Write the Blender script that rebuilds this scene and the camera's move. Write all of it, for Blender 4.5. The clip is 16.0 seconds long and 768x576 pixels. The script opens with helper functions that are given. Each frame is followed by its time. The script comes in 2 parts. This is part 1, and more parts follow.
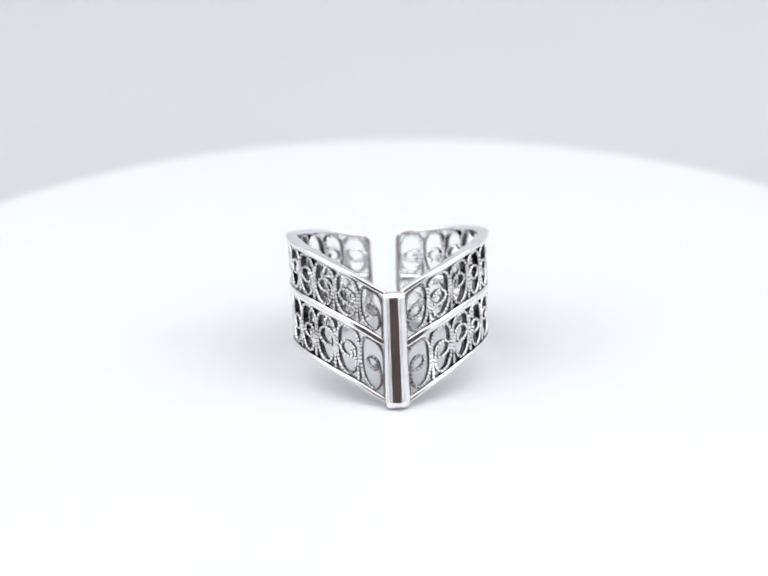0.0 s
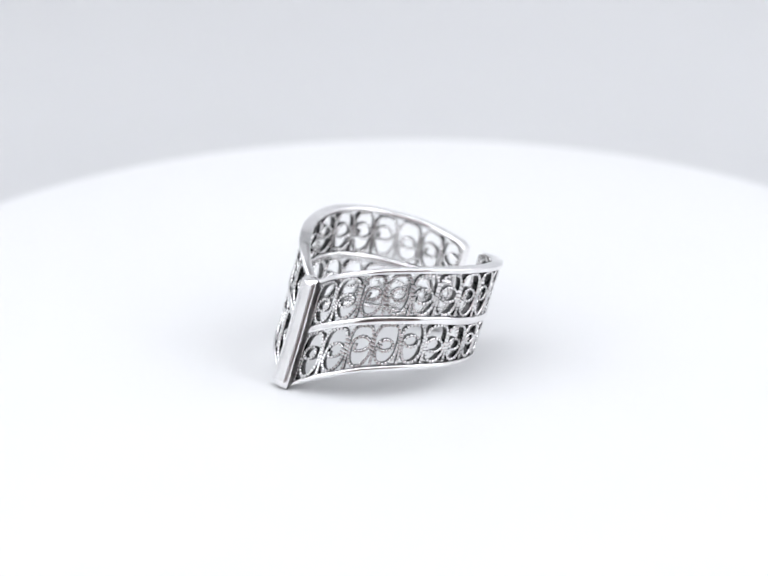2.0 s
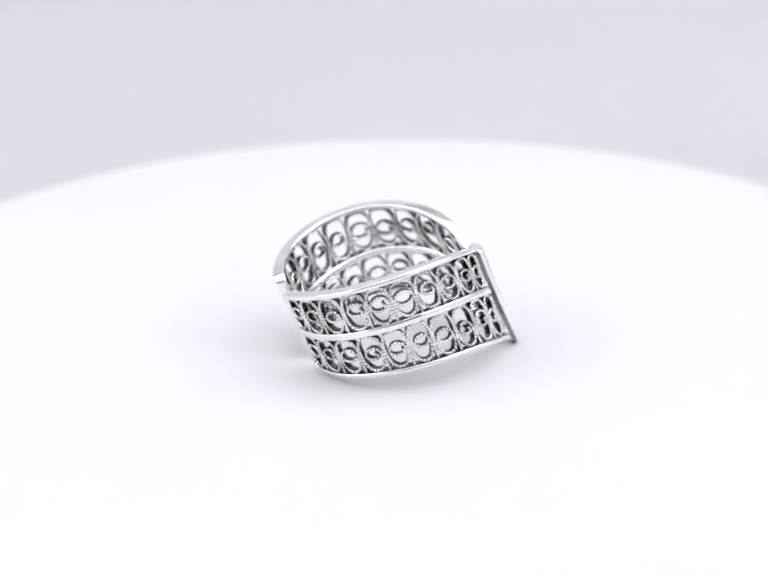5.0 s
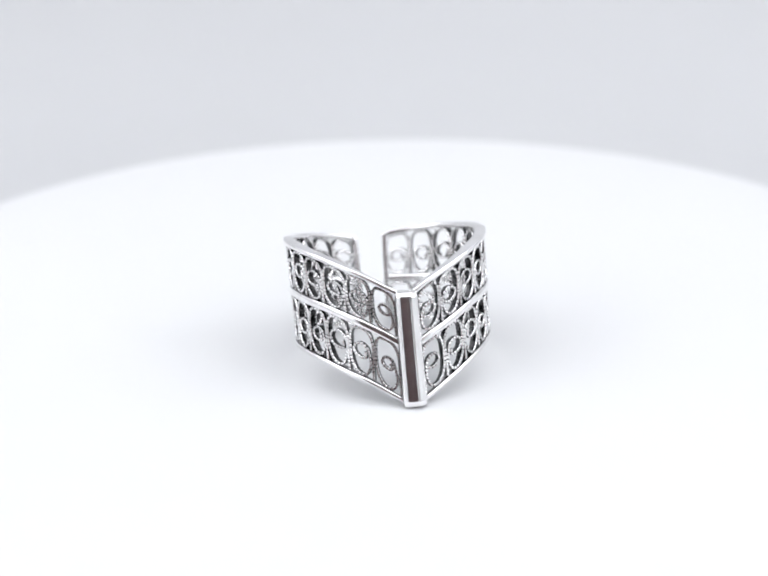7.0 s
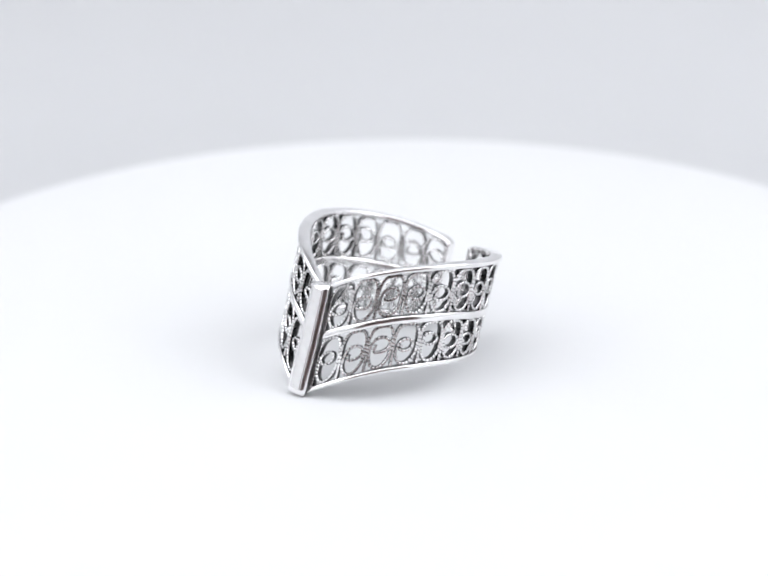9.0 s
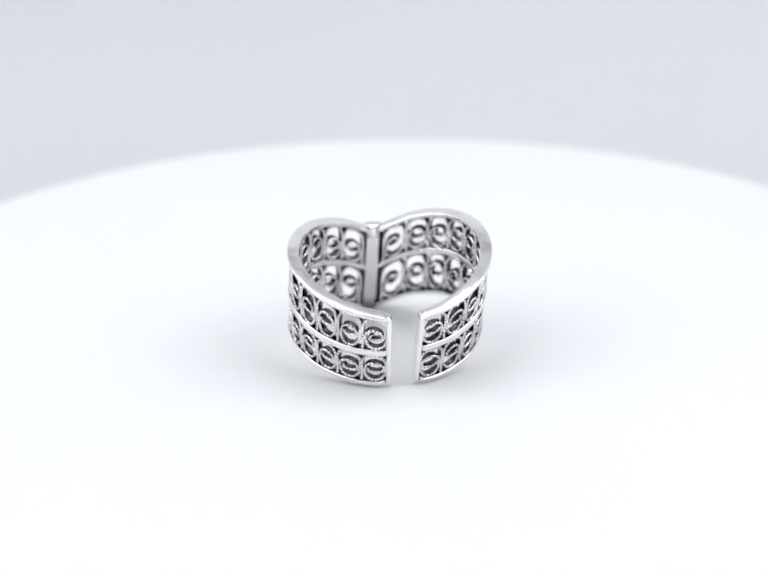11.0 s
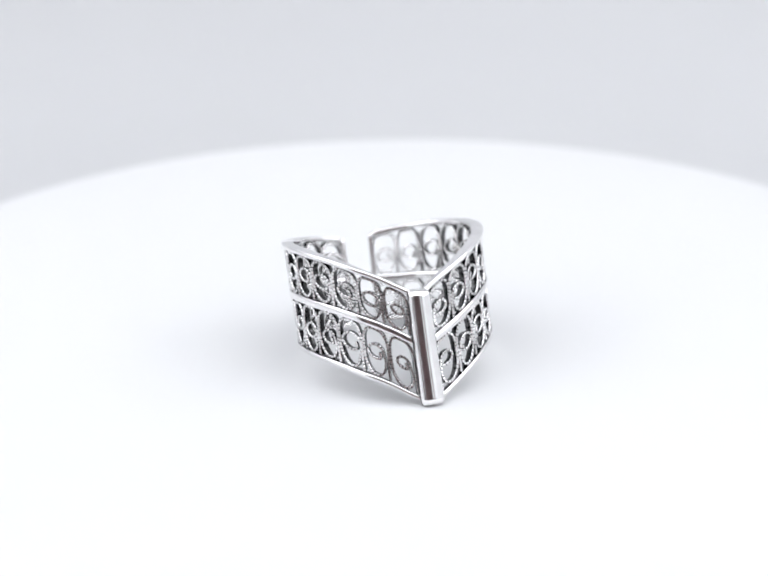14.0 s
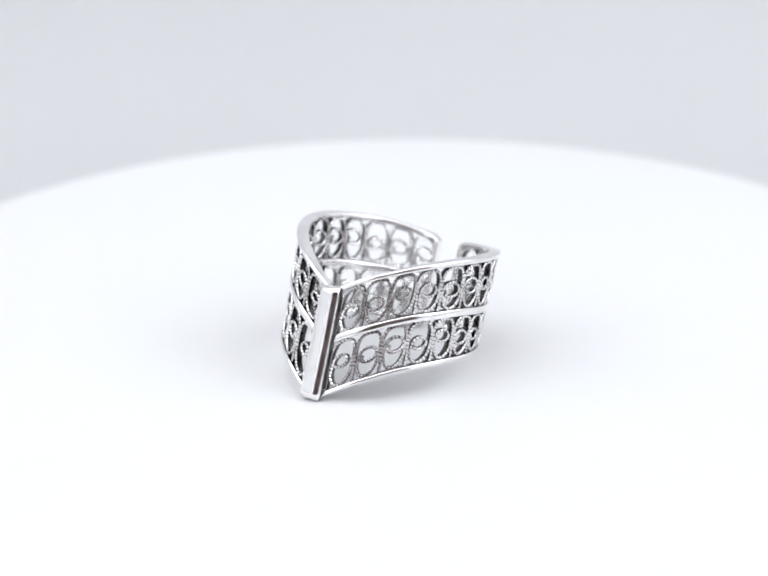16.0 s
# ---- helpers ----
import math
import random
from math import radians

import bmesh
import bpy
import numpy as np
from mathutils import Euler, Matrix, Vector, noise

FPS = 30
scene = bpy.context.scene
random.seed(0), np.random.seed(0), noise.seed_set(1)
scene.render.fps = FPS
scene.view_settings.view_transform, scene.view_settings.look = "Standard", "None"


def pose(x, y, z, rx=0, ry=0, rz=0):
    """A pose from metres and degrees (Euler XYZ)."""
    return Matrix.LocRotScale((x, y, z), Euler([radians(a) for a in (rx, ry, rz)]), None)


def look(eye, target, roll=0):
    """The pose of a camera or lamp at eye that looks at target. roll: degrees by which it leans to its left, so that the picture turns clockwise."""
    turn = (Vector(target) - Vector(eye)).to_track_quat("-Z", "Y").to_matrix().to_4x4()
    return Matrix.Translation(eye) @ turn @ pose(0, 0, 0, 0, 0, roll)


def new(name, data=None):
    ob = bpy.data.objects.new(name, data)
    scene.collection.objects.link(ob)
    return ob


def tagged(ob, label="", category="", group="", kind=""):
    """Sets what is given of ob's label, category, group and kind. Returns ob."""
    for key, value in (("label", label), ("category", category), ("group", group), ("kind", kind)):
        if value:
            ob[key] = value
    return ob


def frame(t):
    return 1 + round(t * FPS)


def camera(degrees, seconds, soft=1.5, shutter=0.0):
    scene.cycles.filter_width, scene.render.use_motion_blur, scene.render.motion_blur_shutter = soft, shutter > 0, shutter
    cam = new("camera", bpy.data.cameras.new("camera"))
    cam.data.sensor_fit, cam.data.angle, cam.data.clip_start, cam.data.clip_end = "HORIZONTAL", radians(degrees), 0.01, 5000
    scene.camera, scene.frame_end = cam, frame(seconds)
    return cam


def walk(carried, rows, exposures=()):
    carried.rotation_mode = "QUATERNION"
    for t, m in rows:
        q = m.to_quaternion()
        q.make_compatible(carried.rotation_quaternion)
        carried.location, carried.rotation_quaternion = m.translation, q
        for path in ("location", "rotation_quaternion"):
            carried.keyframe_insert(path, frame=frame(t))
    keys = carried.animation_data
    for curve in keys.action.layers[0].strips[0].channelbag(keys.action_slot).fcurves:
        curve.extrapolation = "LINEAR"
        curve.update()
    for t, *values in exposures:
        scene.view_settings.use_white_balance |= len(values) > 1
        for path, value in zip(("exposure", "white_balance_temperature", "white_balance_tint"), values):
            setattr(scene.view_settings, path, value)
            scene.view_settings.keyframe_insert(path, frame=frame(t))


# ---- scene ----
cam = camera(12.0, 16.0, soft=1.85)
cam.data.dof.use_dof = True
cam.data.dof.focus_distance = 0.363
cam.data.dof.aperture_fstop = 22.0
EYE = (0.0, -0.34019, 0.15271)
walk(cam, [(0.0, look(EYE, (-0.00042, -0.00361, 0.00895), -1.111)),
           (16.0, look(EYE, (-0.00042, -0.00361, 0.00895), -1.111))],
     exposures=[(0.0, -0.085, 6500, 10), (16.0, -0.085, 6500, 10)])

# ---- light: a white photo tent lit from above, with two unseen fills added at the sides, in a dim room ----
world = bpy.data.worlds.new("room_dusk")
scene.world = world
world.use_nodes = True
world.node_tree.nodes["Background"].inputs[0].default_value = (0.9, 0.95, 1.0, 1)
world.node_tree.nodes["Background"].inputs[1].default_value = 0.05


def area(name, m, sx, sy, watts, colour):
    data = bpy.data.lights.new(name, "AREA")
    data.shape, data.size, data.size_y, data.energy, data.color = "RECTANGLE", sx, sy, watts, colour
    ob = new(name, data)
    ob.matrix_world = m
    return ob


area("tent_lamp", look((0.02, -0.06, 0.47), (0.02, -0.0599, 0)), 0.68, 0.44, 1.62, (0.953, 0.966, 1.0))
# unseen side fills, added to lift the ring's shadow and whiten the silver
area("side_lamp", look((-0.35, -0.10, 0.22), (0.0, -0.10, 0.10)), 0.38, 0.36, 1.20, (0.953, 0.966, 1.0))
area("side_lamp", look((0.35, -0.10, 0.22), (0.0, -0.10, 0.10)), 0.38, 0.36, 1.20, (0.953, 0.966, 1.0))


# ---- materials ----
def material(name):
    m = bpy.data.materials.new(name)
    m.use_nodes = True
    n = m.node_tree.nodes
    return m, n, m.node_tree.links, n["Principled BSDF"]


def noise_node(n, l, scale, detail=4.0, rough=0.55, stretch=None):
    tc = n.new("ShaderNodeTexCoord")
    tex = n.new("ShaderNodeTexNoise")
    tex.inputs["Scale"].default_value = scale
    tex.inputs["Detail"].default_value = detail
    tex.inputs["Roughness"].default_value = rough
    if stretch:
        mp = n.new("ShaderNodeMapping")
        mp.inputs["Scale"].default_value = stretch
        l.new(tc.outputs["Object"], mp.inputs["Vector"])
        l.new(mp.outputs["Vector"], tex.inputs["Vector"])
    else:
        l.new(tc.outputs["Object"], tex.inputs["Vector"])
    return tex


def ramp(n, l, src, stops):
    r = n.new("ShaderNodeValToRGB")
    el = r.color_ramp.elements
    el[0].position, el[0].color = stops[0][0], (*stops[0][1], 1)
    el[1].position, el[1].color = stops[-1][0], (*stops[-1][1], 1)
    for p, c in stops[1:-1]:
        e = el.new(p)
        e.color = (*c, 1)
    l.new(src, r.inputs["Fac"])
    return r


def bump(n, l, b, src, strength, dist):
    bp = n.new("ShaderNodeBump")
    bp.inputs["Strength"].default_value = strength
    bp.inputs["Distance"].default_value = dist
    l.new(src, bp.inputs["Height"])
    l.new(bp.outputs["Normal"], b.inputs["Normal"])


def silver(name, light, dark, rough_lo, rough_hi, bumpy):
    m, n, l, b = material(name)
    b.inputs["Metallic"].default_value = 1.0
    coarse = noise_node(n, l, 420.0, 3.0)
    c = ramp(n, l, coarse.outputs["Fac"], [(0.36, dark), (0.56, light)])
    l.new(c.outputs["Color"], b.inputs["Base Color"])
    fine = noise_node(n, l, 2600.0, 4.0)
    mr = n.new("ShaderNodeMapRange")
    mr.inputs["To Min"].default_value, mr.inputs["To Max"].default_value = rough_lo, rough_hi
    l.new(fine.outputs["Fac"], mr.inputs["Value"])
    l.new(mr.outputs["Result"], b.inputs["Roughness"])
    waves = noise_node(n, l, 700.0, 2.0)
    bump(n, l, b, waves.outputs["Fac"], bumpy, 0.0001)
    return m


SILVER = silver("polished_silver", (0.93, 0.92, 0.92), (0.84, 0.83, 0.83), 0.07, 0.2, 0.10)
BAR_SILVER = silver("bar_silver", (0.93, 0.92, 0.92), (0.88, 0.87, 0.87), 0.05, 0.12, 0.05)
WIRE_SILVER = silver("twisted_wire_silver", (0.92, 0.91, 0.91), (0.60, 0.59, 0.59), 0.12, 0.26, 0.25)
# wire grooves, wire flanks, rail faces: patina plus recess shade put into the colour
PATINA_SHADE = silver("patina_shade_silver", (0.11, 0.108, 0.11), (0.025, 0.0245, 0.025), 0.18, 0.36, 0.3)
FLANK = silver("grey_flank", (0.25, 0.247, 0.247), (0.1, 0.099, 0.099), 0.24, 0.42, 0.35)


def matte(name, lo, hi, scale, rough, bumpy=0.02, dist=0.0003):
    m, n, l, b = material(name)
    big = noise_node(n, l, scale, 3.0)
    c = ramp(n, l, big.outputs["Fac"], [(0.3, lo), (0.7, hi)])
    l.new(c.outputs["Color"], b.inputs["Base Color"])
    b.inputs["Roughness"].default_value = rough
    fine = noise_node(n, l, scale * 60, 3.0)
    bump(n, l, b, fine.outputs["Fac"], bumpy, dist)
    return m


TABLE_WHITE = matte("turntable_white", (0.642, 0.648, 0.656), (0.658, 0.664, 0.672), 14.0, 0.6)
PAPER = matte("backdrop_paper", (0.518, 0.524, 0.534), (0.550, 0.556, 0.567), 4.0, 0.8)
TENT = matte("tent_cloth", (0.86, 0.865, 0.87), (0.89, 0.893, 0.895), 6.0, 0.9)
ROOM = matte("room_paint", (0.68, 0.54, 0.54), (0.74, 0.6, 0.59), 1.5, 0.9)


# ---- mesh helpers ----
def mesh_object(name, verts, faces, mat, parent=None, label="", smooth=True):
    me = bpy.data.meshes.new(name)
    me.from_pydata([tuple(v) for v in verts], [], faces)
    me.update()
    if smooth:
        me.polygons.foreach_set("use_smooth", [True] * len(me.polygons))
    me.materials.append(mat)
    ob = new(name, me)
    if parent:
        ob.parent = parent
    if label:
        tagged(ob, label)
    return ob


def sweep(rings, closed=False):
    """Vertices and faces of a skin over rings of equally many points; open skins get end caps."""
    k, m = len(rings), len(rings[0])
    verts = [p for r in rings for p in r]
    faces = []
    for i in range(k if closed else k - 1):
        a, b = i * m, ((i + 1) % k) * m
        for j in range(m):
            faces.append((a + j, a + (j + 1) % m, b + (j + 1) % m, b + j))
    if not closed:
        faces += [tuple(range(m))[::-1], tuple(range((k - 1) * m, k * m))]
    return verts, faces


def lathe(name, profile, mat, parent=None, label="", steps=160):
    """A turned body from (radius, height) pairs, first and last on the axis or capped."""
    rings = []
    for i in range(steps):
        a = 2 * math.pi * i / steps
        rings.append([(r * math.cos(a), r * math.sin(a), z) for r, z in profile])
    k, m = steps, len(profile)
    verts = [p for r in rings for p in r]
    faces = []
    for i in range(k):
        a, b = i * m, ((i + 1) % k) * m
        for j in range(m - 1):
            faces.append((a + j, b + j, b + j + 1, a + j + 1))
    faces.append(tuple(i * m + m - 1 for i in range(k)))
    faces.append(tuple(i * m for i in range(k))[::-1])
    return mesh_object(name, verts, faces, mat, parent, label)


def slab(name, x0, x1, y0, y1, z0, z1, mat, kind="structure", label="", category=""):
    bm = bmesh.new()
    bmesh.ops.create_cube(bm, size=1.0)
    for v in bm.verts:
        v.co = Vector(((x0 + x1) / 2 + v.co.x * (x1 - x0), (y0 + y1) / 2 + v.co.y * (y1 - y0), (z0 + z1) / 2 + v.co.z * (z1 - z0)))
    me = bpy.data.meshes.new(name)
    bm.to_mesh(me)
    bm.free()
    me.materials.append(mat)
    return tagged(new(name, me), label, category, "", kind)


# ---- the tent and the room ----
BASE_Z = -0.034


def backdrop():
    """One sheet of paper: floor, a tight curve placed so that it darkens upwards in the camera's view, then a slope up
    to the back.
    """
    prof = [(-0.30, BASE_Z), (0.05, BASE_Z)]
    r, y0 = 0.047, 0.128
    prof += [(y0 + r * math.sin(a), BASE_Z + r - r * math.cos(a)) for a in np.linspace(0, radians(66), 24)]
    prof += [(0.375, prof[-1][1] + math.tan(radians(66)) * (0.375 - prof[-1][0])), (0.376, 0.49)]
    verts, faces = [], []
    for y, z in prof:
        verts += [(-0.36, y, z), (0.36, y, z)]
    for y, z in prof:
        verts += [(-0.36, y + (0.002 if z > BASE_Z + 0.01 else 0), z - 0.002), (0.36, y + (0.002 if z > BASE_Z + 0.01 else 0), z - 0.002)]
    k = len(prof)
    for i in range(k - 1):
        a = 2 * i
        faces.append((a, a + 1, a + 3, a + 2))
        c = a + 2 * k
        faces.append((c, c + 2, c + 3, c + 1))
    ob = mesh_object("backdrop", verts, faces, PAPER)
    return tagged(ob, "seamless pale grey paper backdrop behind the turntable", "backdrop", "", "structure")


backdrop()
slab("wall_west", -0.372, -0.362, -0.30, 0.45, BASE_Z, 0.50, TENT)
slab("wall_east", 0.362, 0.372, -0.30, 0.45, BASE_Z, 0.50, TENT)
slab("ceiling", -0.372, 0.372, -0.30, 0.45, 0.50, 0.51, TENT)
# unseen front panels, their opening sized for the bar's streak and for bounce
slab("wall_front_west", -0.372, -0.21, -0.312, -0.302, BASE_Z, 0.50, TENT)
slab("wall_front_east", 0.21, 0.372, -0.312, -0.302, BASE_Z, 0.50, TENT)
slab("wall_front_top", -0.208, 0.208, -0.312, -0.302, 0.25, 0.50, TENT)
# unseen room; its south wall stands near to brighten the streak on the bar
slab("floor", -1.6, 1.6, -0.76, 1.6, BASE_Z - 0.03, BASE_Z - 0.01, ROOM)
slab("wall_south", -1.6, 1.6, -0.78, -0.76, BASE_Z - 0.01, 1.6, ROOM)
slab("wall_north", -1.6, 1.6, 1.60, 1.62, BASE_Z - 0.01, 1.6, ROOM)
slab("wall_left", -1.62, -1.60, -0.76, 1.6, BASE_Z - 0.01, 1.6, ROOM)
slab("wall_right", 1.60, 1.62, -0.76, 1.6, BASE_Z - 0.01, 1.6, ROOM)
slab("ceiling_room", -1.6, 1.6, -0.76, 1.6, 1.60, 1.62, ROOM)


# ---- the turntable ----
def turntable():
    root = tagged(new("turntable"), "white smooth round motorised turntable carrying the ring", "turntable")
    R, h = 0.0629, 0.006
    prof = [(R - 0.0012, -h)]
    for a in np.linspace(-math.pi / 2, math.pi / 2, 13):
        prof.append((R - 0.0014 + 0.0014 * math.cos(a), -h / 2 + (h / 2 - 0.0014) * (1 if a > 0 else -1) + 0.0014 * math.sin(a)))
    prof += [(0.05, 0.0), (0.03, 0.0), (0.012, 0.0)]
    lathe("disc", prof, TABLE_WHITE, root, steps=220)
    lathe("base", [(0.046, BASE_Z + 0.0005), (0.048, BASE_Z + 0.003), (0.048, -0.010), (0.046, -0.0085), (0.012, -0.0085), (0.012, -0.0072)], TABLE_WHITE, root)
    return root


# ---- the ring ----
MM = 0.001
TILT = radians(18.18)
# the band by angle from its front point: outer radius, then heights of the three rails on either side
ANG = [0, 12, 25, 40, 60, 85, 115, 145, 171]
OUT = {1: [9.69, 9.75, 9.92, 9.97, 10.04, 10.2, 10.34, 10.42, 10.36],
       -1: [9.69, 9.75, 9.92, 9.97, 10.0, 10.01, 10.04, 10.23, 10.3]}
LOW = {1: [-0.05, 1.11, 2.43, 3.74, 5.0, 5.93, 6.48, 6.72, 6.82],
       -1: [-0.05, 1.2, 2.6, 3.8, 5.12, 6.05, 6.6, 6.76, 6.76]}
MID = {1: [5.83, 6.95, 8.05, 9.24, 10.28, 11.0, 11.13, 11.22, 11.36],
       -1: [5.83, 7.19, 8.47, 9.68, 10.82, 11.65, 11.82, 11.71, 11.57]}
TOP = {1: [11.21, 12.40, 13.52, 14.58, 15.68, 16.46, 16.84, 16.66, 16.25],
       -1: [11.21, 12.31, 13.6, 14.77, 15.98, 16.84, 17.08, 16.8, 16.12]}
RING_R = 9.9
CELLS = 11
PHI_0 = 6.4
# where the band ends at the opening, and how far its end bars slant
END = {1: 170.7, -1: 171.9}
SLANT = {1: 1.3, -1: 1.1}


def smooth_table(xs, ys):
    """A smooth curve through a table of heights."""
    xs, ys = np.array(xs, float), np.array(ys, float)
    d = np.gradient(ys, xs)

    def f(x):
        x = min(abs(x), xs[-1])
        i = int(np.clip(np.searchsorted(xs, x) - 1, 0, len(xs) - 2))
        h = xs[i + 1] - xs[i]
        s = (x - xs[i]) / h
        return (ys[i] * (2 * s**3 - 3 * s**2 + 1) + ys[i + 1] * (3 * s**2 - 2 * s**3)
                + h * d[i] * (s**3 - 2 * s**2 + s) + h * d[i + 1] * (s**3 - s**2))
    return f


outs, lows, mids, tops = ({k: smooth_table(ANG, t[k]) for k in (1, -1)} for t in (OUT, LOW, MID, TOP))


def height(table):
    return lambda phi: table[1 if phi >= 0 else -1](phi)


outer_r, low, mid, top = height(outs), height(lows), height(mids), height(tops)


def ring_point(phi, dr, w):
    """Angle from the front point, depth from the outer face and height along the band's own axis, to the ring's space:
    it leans back, flares upwards towards the opening and is clamped flat at z = 0 to sit right in the camera's view.
    """
    a = radians(phi)
    r = outer_r(phi) + dr - (0.42 if w < 5.75 else 0.18) * (w - 5.75) / 5.75 * math.exp(-(phi / 34.0) ** 2)
    r += 0.24 * (w - 11.5) / 5.0 * (1 - math.exp(-(phi / 102.0) ** 4))
    v = 9.98 - r * math.cos(a)
    return Vector((r * math.sin(a), v * math.cos(TILT) + w * math.sin(TILT) - 11.0, max(w * math.cos(TILT) - v * math.sin(TILT), 0.0))) * MM


def rounded(w2, h2, r, n=4):
    pts = []
    for cx, cy, a0 in ((w2 - r, h2 - r, 0), (-w2 + r, h2 - r, 90), (-w2 + r, -h2 + r, 180), (w2 - r, -h2 + r, 270)):
        for i in range(n + 1):
            a = radians(a0 + 90 * i / n)
            pts.append((cx + r * math.cos(a), cy + r * math.sin(a)))
    return pts


def corner(phi, rise, end):
    """How far a rail bends towards the opening's end bar, in the last few degrees."""
    u = min(0.97, max(0.0, (phi - end + 6.4) / 5.0))
    return rise * (1 - math.sqrt(1 - u * u))


def rail(name, height, side, r_mid, half_r, half_w, root, black, rise=0.0):
    """A flat wire along the band; black: which of its faces, up (1) or down (-1), is coloured dark, for patina and for
    the dark wires it mirrors.
    """
    prof = [(half_r - 0.14 + 0.14 * math.cos(radians(a)), half_w * math.sin(radians(a))) for a in range(-90, 91, 12)]
    prof += [p for p in rounded(half_r, half_w, half_w * 0.6) if p[0] < 0]
    rings = []
    n = 130
    for phi in np.linspace(3.6, END[side] - 1.8, n):
        w = height(side * phi) + corner(phi, rise, END[side]) + 0.016 * math.sin(0.21 * phi + 40 * half_w) + 0.006 * math.sin(0.57 * phi * side + 9 * half_r)
        k = 0.62 + 0.38 * min(1.0, phi / 32)
        rings.append([ring_point(side * phi, (r_mid + a) * k, w + b) for a, b in prof])
    ob = mesh_object(name, *sweep(rings), SILVER, root)
    ob.data.materials.append(PATINA_SHADE)
    m = len(prof)
    slots = []
    for j in range(m):
        (a0, b0), (a1, b1) = prof[j], prof[(j + 1) % m]
        flat = abs(b0 - b1) < 1e-6
        slots.append(1 if flat and any(b0 * k > 0 for k in black) else 0)
    ob.data.polygons.foreach_set("material_index", slots * (n - 1) + [0, 0])
    return ob


def end_bar(side, root):
    prof = rounded(0.56, 0.25, 0.17)
    rings = []
    w0, w1 = low(side * 170) + 0.42, top(side * 170) - 0.16
    for s in np.linspace(0, 1, 40):
        w = w0 + (w1 - w0) * s
        e = min(s, 1 - s) * (w1 - w0)
        k = 1.0 if e > 0.4 else math.sqrt(max(0.0, 1 - (1 - e / 0.4) ** 2))
        lean = -0.30 * (1 - k)
        rings.append([ring_point(side * (END[side] + SLANT[side] * (0.5 - s) + math.degrees((b + lean) / RING_R)), a * (0.9 + 0.1 * k) - 0.60, w) for a, b in prof])
    return mesh_object("end_bar", *sweep(rings), SILVER, root)


def front_bar(root):
    """Half-round bar over the front point, with rounded ends."""
    # faint flutes are shaped into its face to streak the reflection
    prof = [(1.16 * math.sin(radians(a)), 0.42 + 0.64 * math.cos(radians(a)) + 0.005 * math.sin(0.44 * a) + 0.004 * math.sin(0.77 * a + 1))
            for a in range(-90, 91, 2)]
    front = len(prof)
    prof += [(1.21, 0.2), (1.15, -0.4), (0.72, -0.62), (0.34, -0.9), (-0.34, -0.9), (-0.72, -0.62), (-1.15, -0.4), (-1.21, 0.2)]
    rings = []
    w0, w1 = 0.1, 11.65
    n = 80
    for s in np.linspace(0, 1, n):
        s = s * s * (3 - 2 * s)
        w = w0 + (w1 - w0) * s
        e0, e1 = s * (w1 - w0) / 0.75, (1 - s) * (w1 - w0) / 0.7
        k = math.sqrt(max(0.0, 1 - (1 - min(e0, e1, 1.0)) ** 2)) * 0.7 + 0.3
        foot = 0.4 + 0.6 * min(1.0, max(0.0, (w - 0.2) / 1.6), max(0.0, (w1 - w) / 1.2))
        rings.append([ring_point(math.degrees(a * (0.55 + 0.45 * k) * (0.8 + 0.2 * foot if b < -0.3 else 1) / RING_R), -0.12 + b * (k if b > 0 else foot), w + 0.45 * max(0.0, -b) * max(0.0, 1 - w / 1.5))
                      for a, b in prof])
    ob = mesh_object("front_bar", *sweep(rings), BAR_SILVER, root, "mirror-bright half-round silver front bar")
    # its flanks, against the scrolls, are a darker grey than its face
    ob.data.materials.append(FLANK)
    m = len(prof)
    slots = [1 if j in (front, front + 1, front + 5, front + 6) else 0 for j in range(m)]
    slots[front - 1], slots[m - 1] = 1, 1
    ob.data.polygons.foreach_set("material_index", slots * (n - 1) + [0, 0])
    return ob


# one wire bent into a scroll, from its foot beside the front edge of the cell: up, over the arch, round the bottom, and in to a small eye
SCROLL_PATH = [(0.96, -1.04), (0.93, -0.6), (0.97, -0.05), (0.95, 0.55), (0.64, 0.93), (0.0, 1.02), (-0.66, 0.92), (-0.96, 0.52), (-0.98, -0.08),
               (-0.88, -0.58), (-0.5, -0.92), (-0.02, -1.0), (0.42, -0.86), (0.7, -0.48)]
EYE_PATH = [(0.7, -0.48), (0.79, -0.1), (0.6, 0.22), (0.08, 0.36), (-0.5, 0.25), (-0.77, -0.02), (-0.58, -0.26), (-0.08, -0.35), (0.42, -0.27), (0.66, -0.06)]


def glide(points, before, after, n):
    """Points evenly strewn along a smooth curve through the given ones."""
    p = [Vector(q) for q in [before, *points, after]]
    fine = []
    for i in range(1, len(p) - 2):
        for j in range(24):
            s = j / 24
            fine.append(0.5 * (2 * p[i] + (p[i + 1] - p[i - 1]) * s + (2 * p[i - 1] - 5 * p[i] + 4 * p[i + 1] - p[i + 2]) * s * s
                               + (3 * p[i] - p[i - 1] - 3 * p[i + 1] + p[i + 2]) * s ** 3))
    fine.append(p[-2])
    at = np.concatenate([[0], np.cumsum([(b - a).length for a, b in zip(fine, fine[1:])])])
    u = np.linspace(0, at[-1], n)
    return list(zip(np.interp(u, at, [q.x for q in fine]), np.interp(u, at, [q.y for q in fine])))


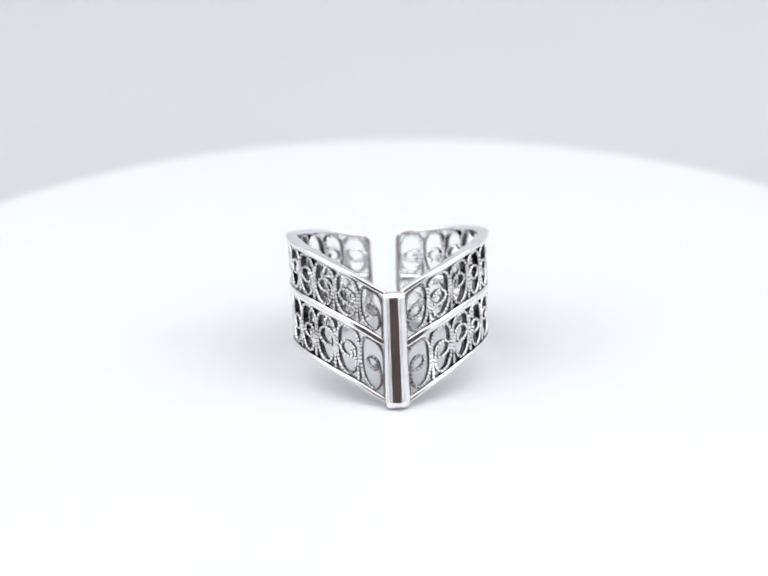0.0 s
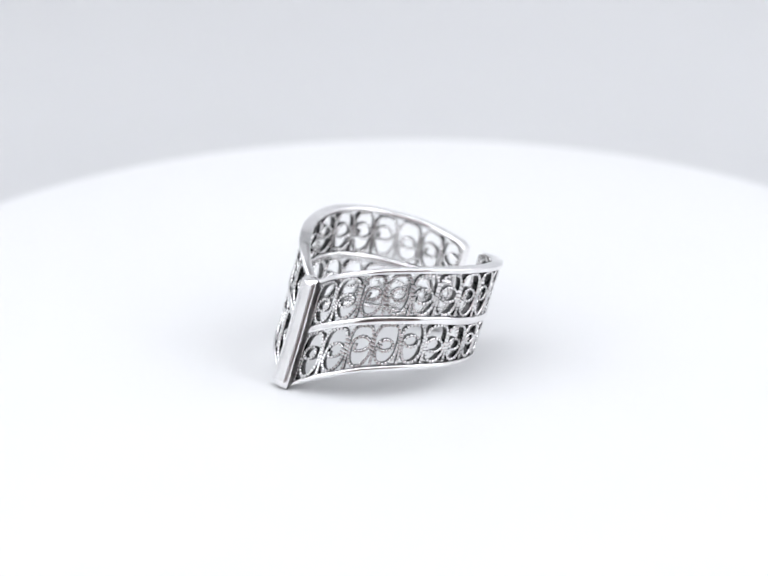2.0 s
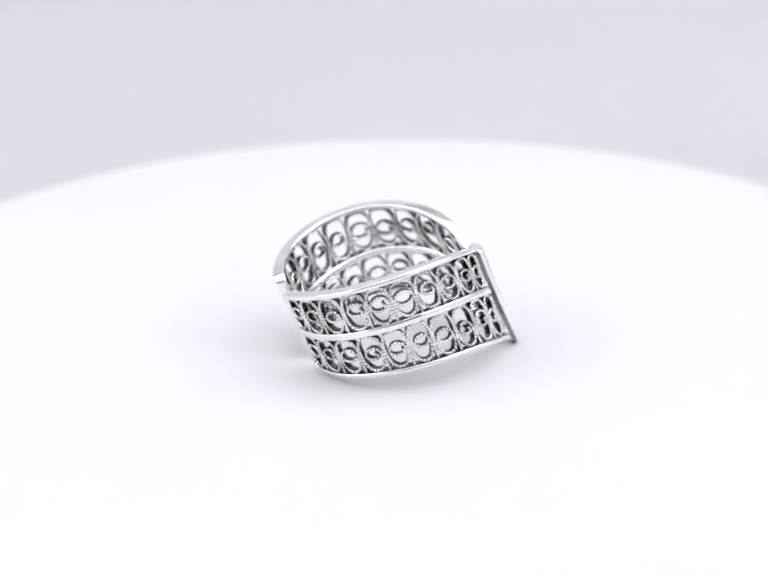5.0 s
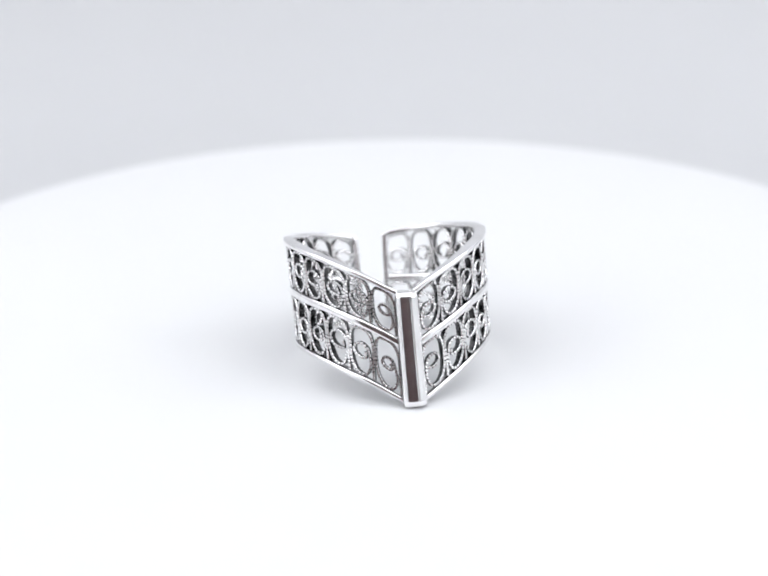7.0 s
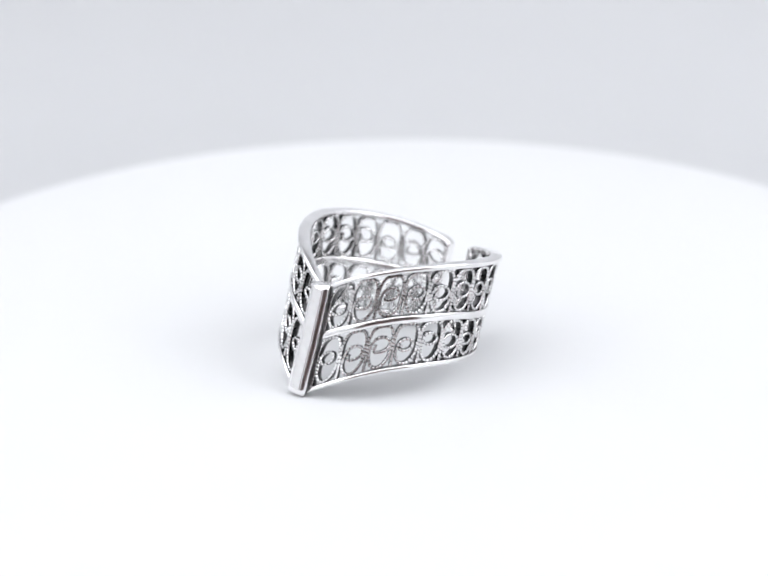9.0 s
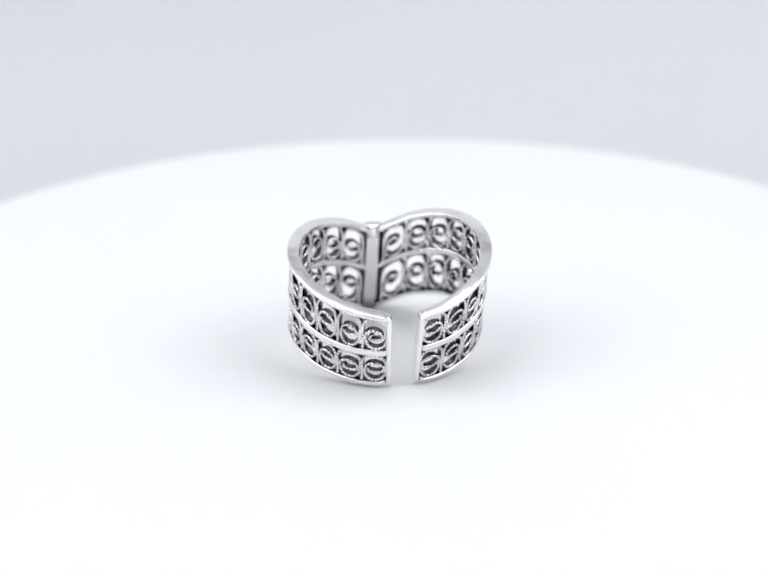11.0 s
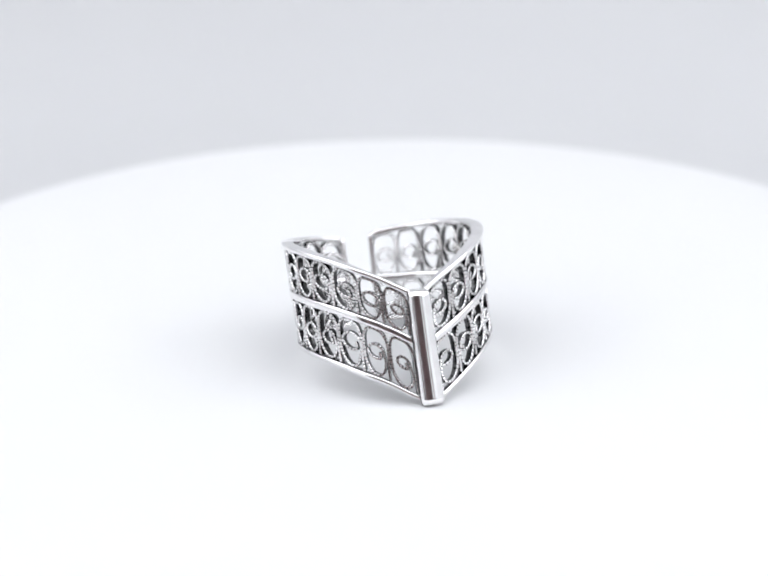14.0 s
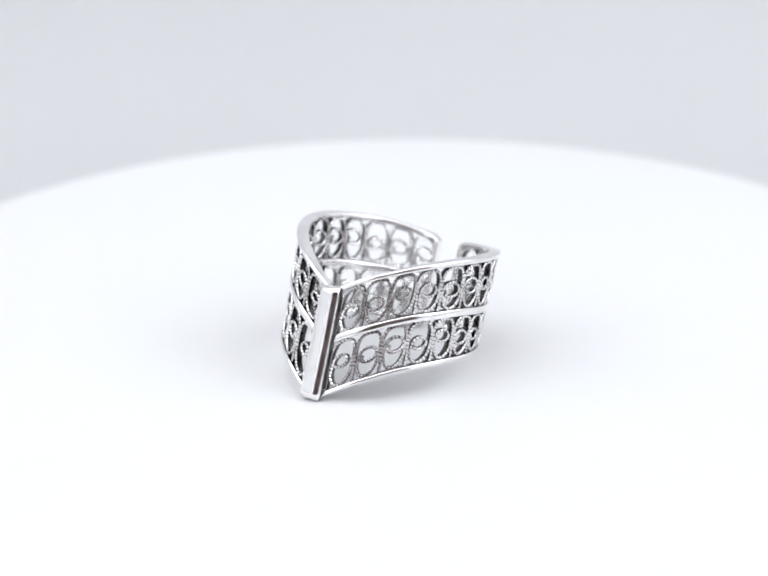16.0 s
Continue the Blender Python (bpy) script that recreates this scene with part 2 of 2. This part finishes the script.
def scroll_line(eye_x, eye_y, eye_size, loose):
    """The outer turn and the eye of one scroll in a cell of -1..1 by -1..1; no two are bent quite alike."""
    eye = [EYE_PATH[0]] + [(x * eye_size + eye_x, y * eye_size + eye_y) for x, y in EYE_PATH[1:]]
    eye[-1] = (eye[-1][0] + loose, eye[-1][1] - 0.3 * loose)
    return glide(SCROLL_PATH, (1.0, -1.4), eye[1], 230), glide(eye, SCROLL_PATH[-2], (eye[-1][0], eye[-1][1] + 0.2), 130)


def ribbon(line, thick, deep, pitch, parent, name):
    """A flattened twisted wire bent on edge along (point, out) pairs: narrow from the front, deep across the band, its rim beaded by the twist."""
    k = len(line)
    rings = []
    beads = []
    dist = 0.0
    for i, (p, out) in enumerate(line):
        q0, q1 = line[max(0, i - 1)][0], line[min(k - 1, i + 1)][0]
        t = (q1 - q0).normalized()
        side = t.cross(out).normalized()
        out = side.cross(t).normalized()
        if i:
            dist += (p - line[i - 1][0]).length
        turn = 2 * math.pi * dist / pitch + 0.9 * math.sin(dist / MM * 1.7 + line[0][0].x / MM * 5)
        bead, left, right = (0.5 + 0.5 * math.cos(turn + lag) for lag in (0.0, 1.1, -1.1))
        beads.append(bead)
        back = 0.5 + 0.5 * math.cos(2 * math.pi * (dist / pitch + 0.4))
        h, o = thick / 2, deep / 2
        prof = [(o + 0.012 * MM * (k + bead), h * (0.58 + 0.14 * k), h * (0.84 + 0.24 * k)) for k in (left, right)]
        prof = [(prof[0][0], prof[0][1]), (o - 0.1 * MM, prof[0][2]), (0.0, h * (0.75 + 0.18 * left)), (-o + 0.1 * MM, h * (0.75 + 0.3 * back)),
                (-o - 0.03 * MM * back, 0.45 * h), (-o - 0.03 * MM * back, -0.45 * h), (-o + 0.1 * MM, -h * (0.75 + 0.3 * back)),
                (0.0, -h * (0.75 + 0.18 * right)), (o - 0.1 * MM, -prof[1][2]), (prof[1][0], -prof[1][1])]
        rings.append([p + out * a + side * c for a, c in prof])
    ob = mesh_object(name, *sweep(rings), WIRE_SILVER, parent)
    # the beads of the outer rim and the inner edge are polished; grooves and flanks are painted dark, for patina and
    # for the shade between strands
    ob.data.materials.append(PATINA_SHADE)
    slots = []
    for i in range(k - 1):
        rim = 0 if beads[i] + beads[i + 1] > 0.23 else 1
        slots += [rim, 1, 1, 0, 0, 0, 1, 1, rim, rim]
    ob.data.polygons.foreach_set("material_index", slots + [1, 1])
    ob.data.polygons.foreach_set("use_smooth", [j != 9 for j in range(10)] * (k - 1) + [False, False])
    return ob


def scroll(side, row, k, root):
    step = (END[side] - 0.9 - PHI_0) / CELLS
    phi_c = PHI_0 + step * (k + 0.5)
    lo, hi = (low, mid) if row == 0 else (mid, top)
    gap_lo, gap_hi = (0.62, 0.46) if row == 0 else (0.46, 0.62)
    rnd = random.Random(1000 + 200 * row + 40 * k + (7 if side > 0 else 0))
    outer, inner = scroll_line(rnd.uniform(-0.09, 0.09), rnd.uniform(-0.12, 0.14), rnd.uniform(0.8, 1.08) * (0.8 if k == 0 else 1), rnd.uniform(-0.45, 0.1))

    def place(x, y, r):
        phi = phi_c - x * step * 0.5 * 0.95
        b, t = lo(side * phi) + gap_lo, hi(side * phi) - gap_hi
        w = (b + t) / 2 + y * (t - b) / 2 * 0.97
        a = radians(side * phi)
        out = Vector((math.sin(a), -math.cos(a) * math.cos(TILT), math.cos(a) * math.sin(TILT)))
        return ring_point(side * phi, r, w), out
    tilt, ex, ey = rnd.uniform(-0.05, 0.05), rnd.uniform(0.96, 1.01), rnd.uniform(0.97, 1.0)
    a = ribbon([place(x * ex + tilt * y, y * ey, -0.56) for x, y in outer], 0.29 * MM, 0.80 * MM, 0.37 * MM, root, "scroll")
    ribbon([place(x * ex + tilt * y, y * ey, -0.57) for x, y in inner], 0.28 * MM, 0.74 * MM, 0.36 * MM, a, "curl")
    return a


def ring():
    root = tagged(new("ring"), "open oxidised silver filigree ring with a pointed chevron front", "ring")
    front_bar(root)
    for side in (1, -1):
        rail("top_rail", lambda p: top(p) - 0.26, side, -0.54, 0.62, 0.26, root, (-1,), -0.25)
        rail("middle_rail", mid, side, -0.56, 0.56, 0.39, root, (1, -1))
        rail("bottom_rail", lambda p: low(p) + 0.26, side, -0.62, 0.62, 0.25, root, (1,), 0.6)
        end_bar(side, root)
        for row in (0, 1):
            for k in range(CELLS):
                scroll(side, row, k, root)
    return root


the_turntable = turntable()
the_ring = ring()

# ---- how it turns: slow while the front point faces the lens, fast while it faces away ----
PERIOD, SLOW_FROM, SLOW_TO, RAMP = 7.2776, 5.9363, 1.9498, 0.448
SLOW = 27.990
FAST = (360 - SLOW * (PERIOD - SLOW_FROM + SLOW_TO)) / (SLOW_FROM - SLOW_TO)


def speed(t):
    """Degrees a second, eased over RAMP seconds where the pace changes."""
    u = (t + PERIOD - SLOW_FROM) % PERIOD
    n = PERIOD - SLOW_FROM + SLOW_TO
    if u < RAMP / 2:
        k = 0.5 - u / RAMP
    elif u > PERIOD - RAMP / 2:
        k = 0.5 + (PERIOD - u) / RAMP
    else:
        k = 0.5 + (u - n) / RAMP
    return SLOW + (FAST - SLOW) * max(0.0, min(1.0, k))


STEPS = 50
TURN = [0.0]
for i in range(160 * STEPS):
    TURN.append(TURN[-1] + speed((i + 0.5) / (10 * STEPS)) / (10 * STEPS))


RING_LOW = min(v.co.z for ob in the_ring.children for v in ob.data.vertices)
RING_AT = pose(0.00012, -0.00202, 0.00001 - RING_LOW, 0, 0, 3.234)


def motions():
    times = [i / 10 for i in range(161)]
    walk(the_turntable, [(t, pose(0, 0, 0, 0, 0, -TURN[round(t * 10) * STEPS])) for t in times])
    walk(the_ring, [(t, pose(0, 0, 0, 0, 0, -TURN[round(t * 10) * STEPS]) @ RING_AT) for t in times])


motions()
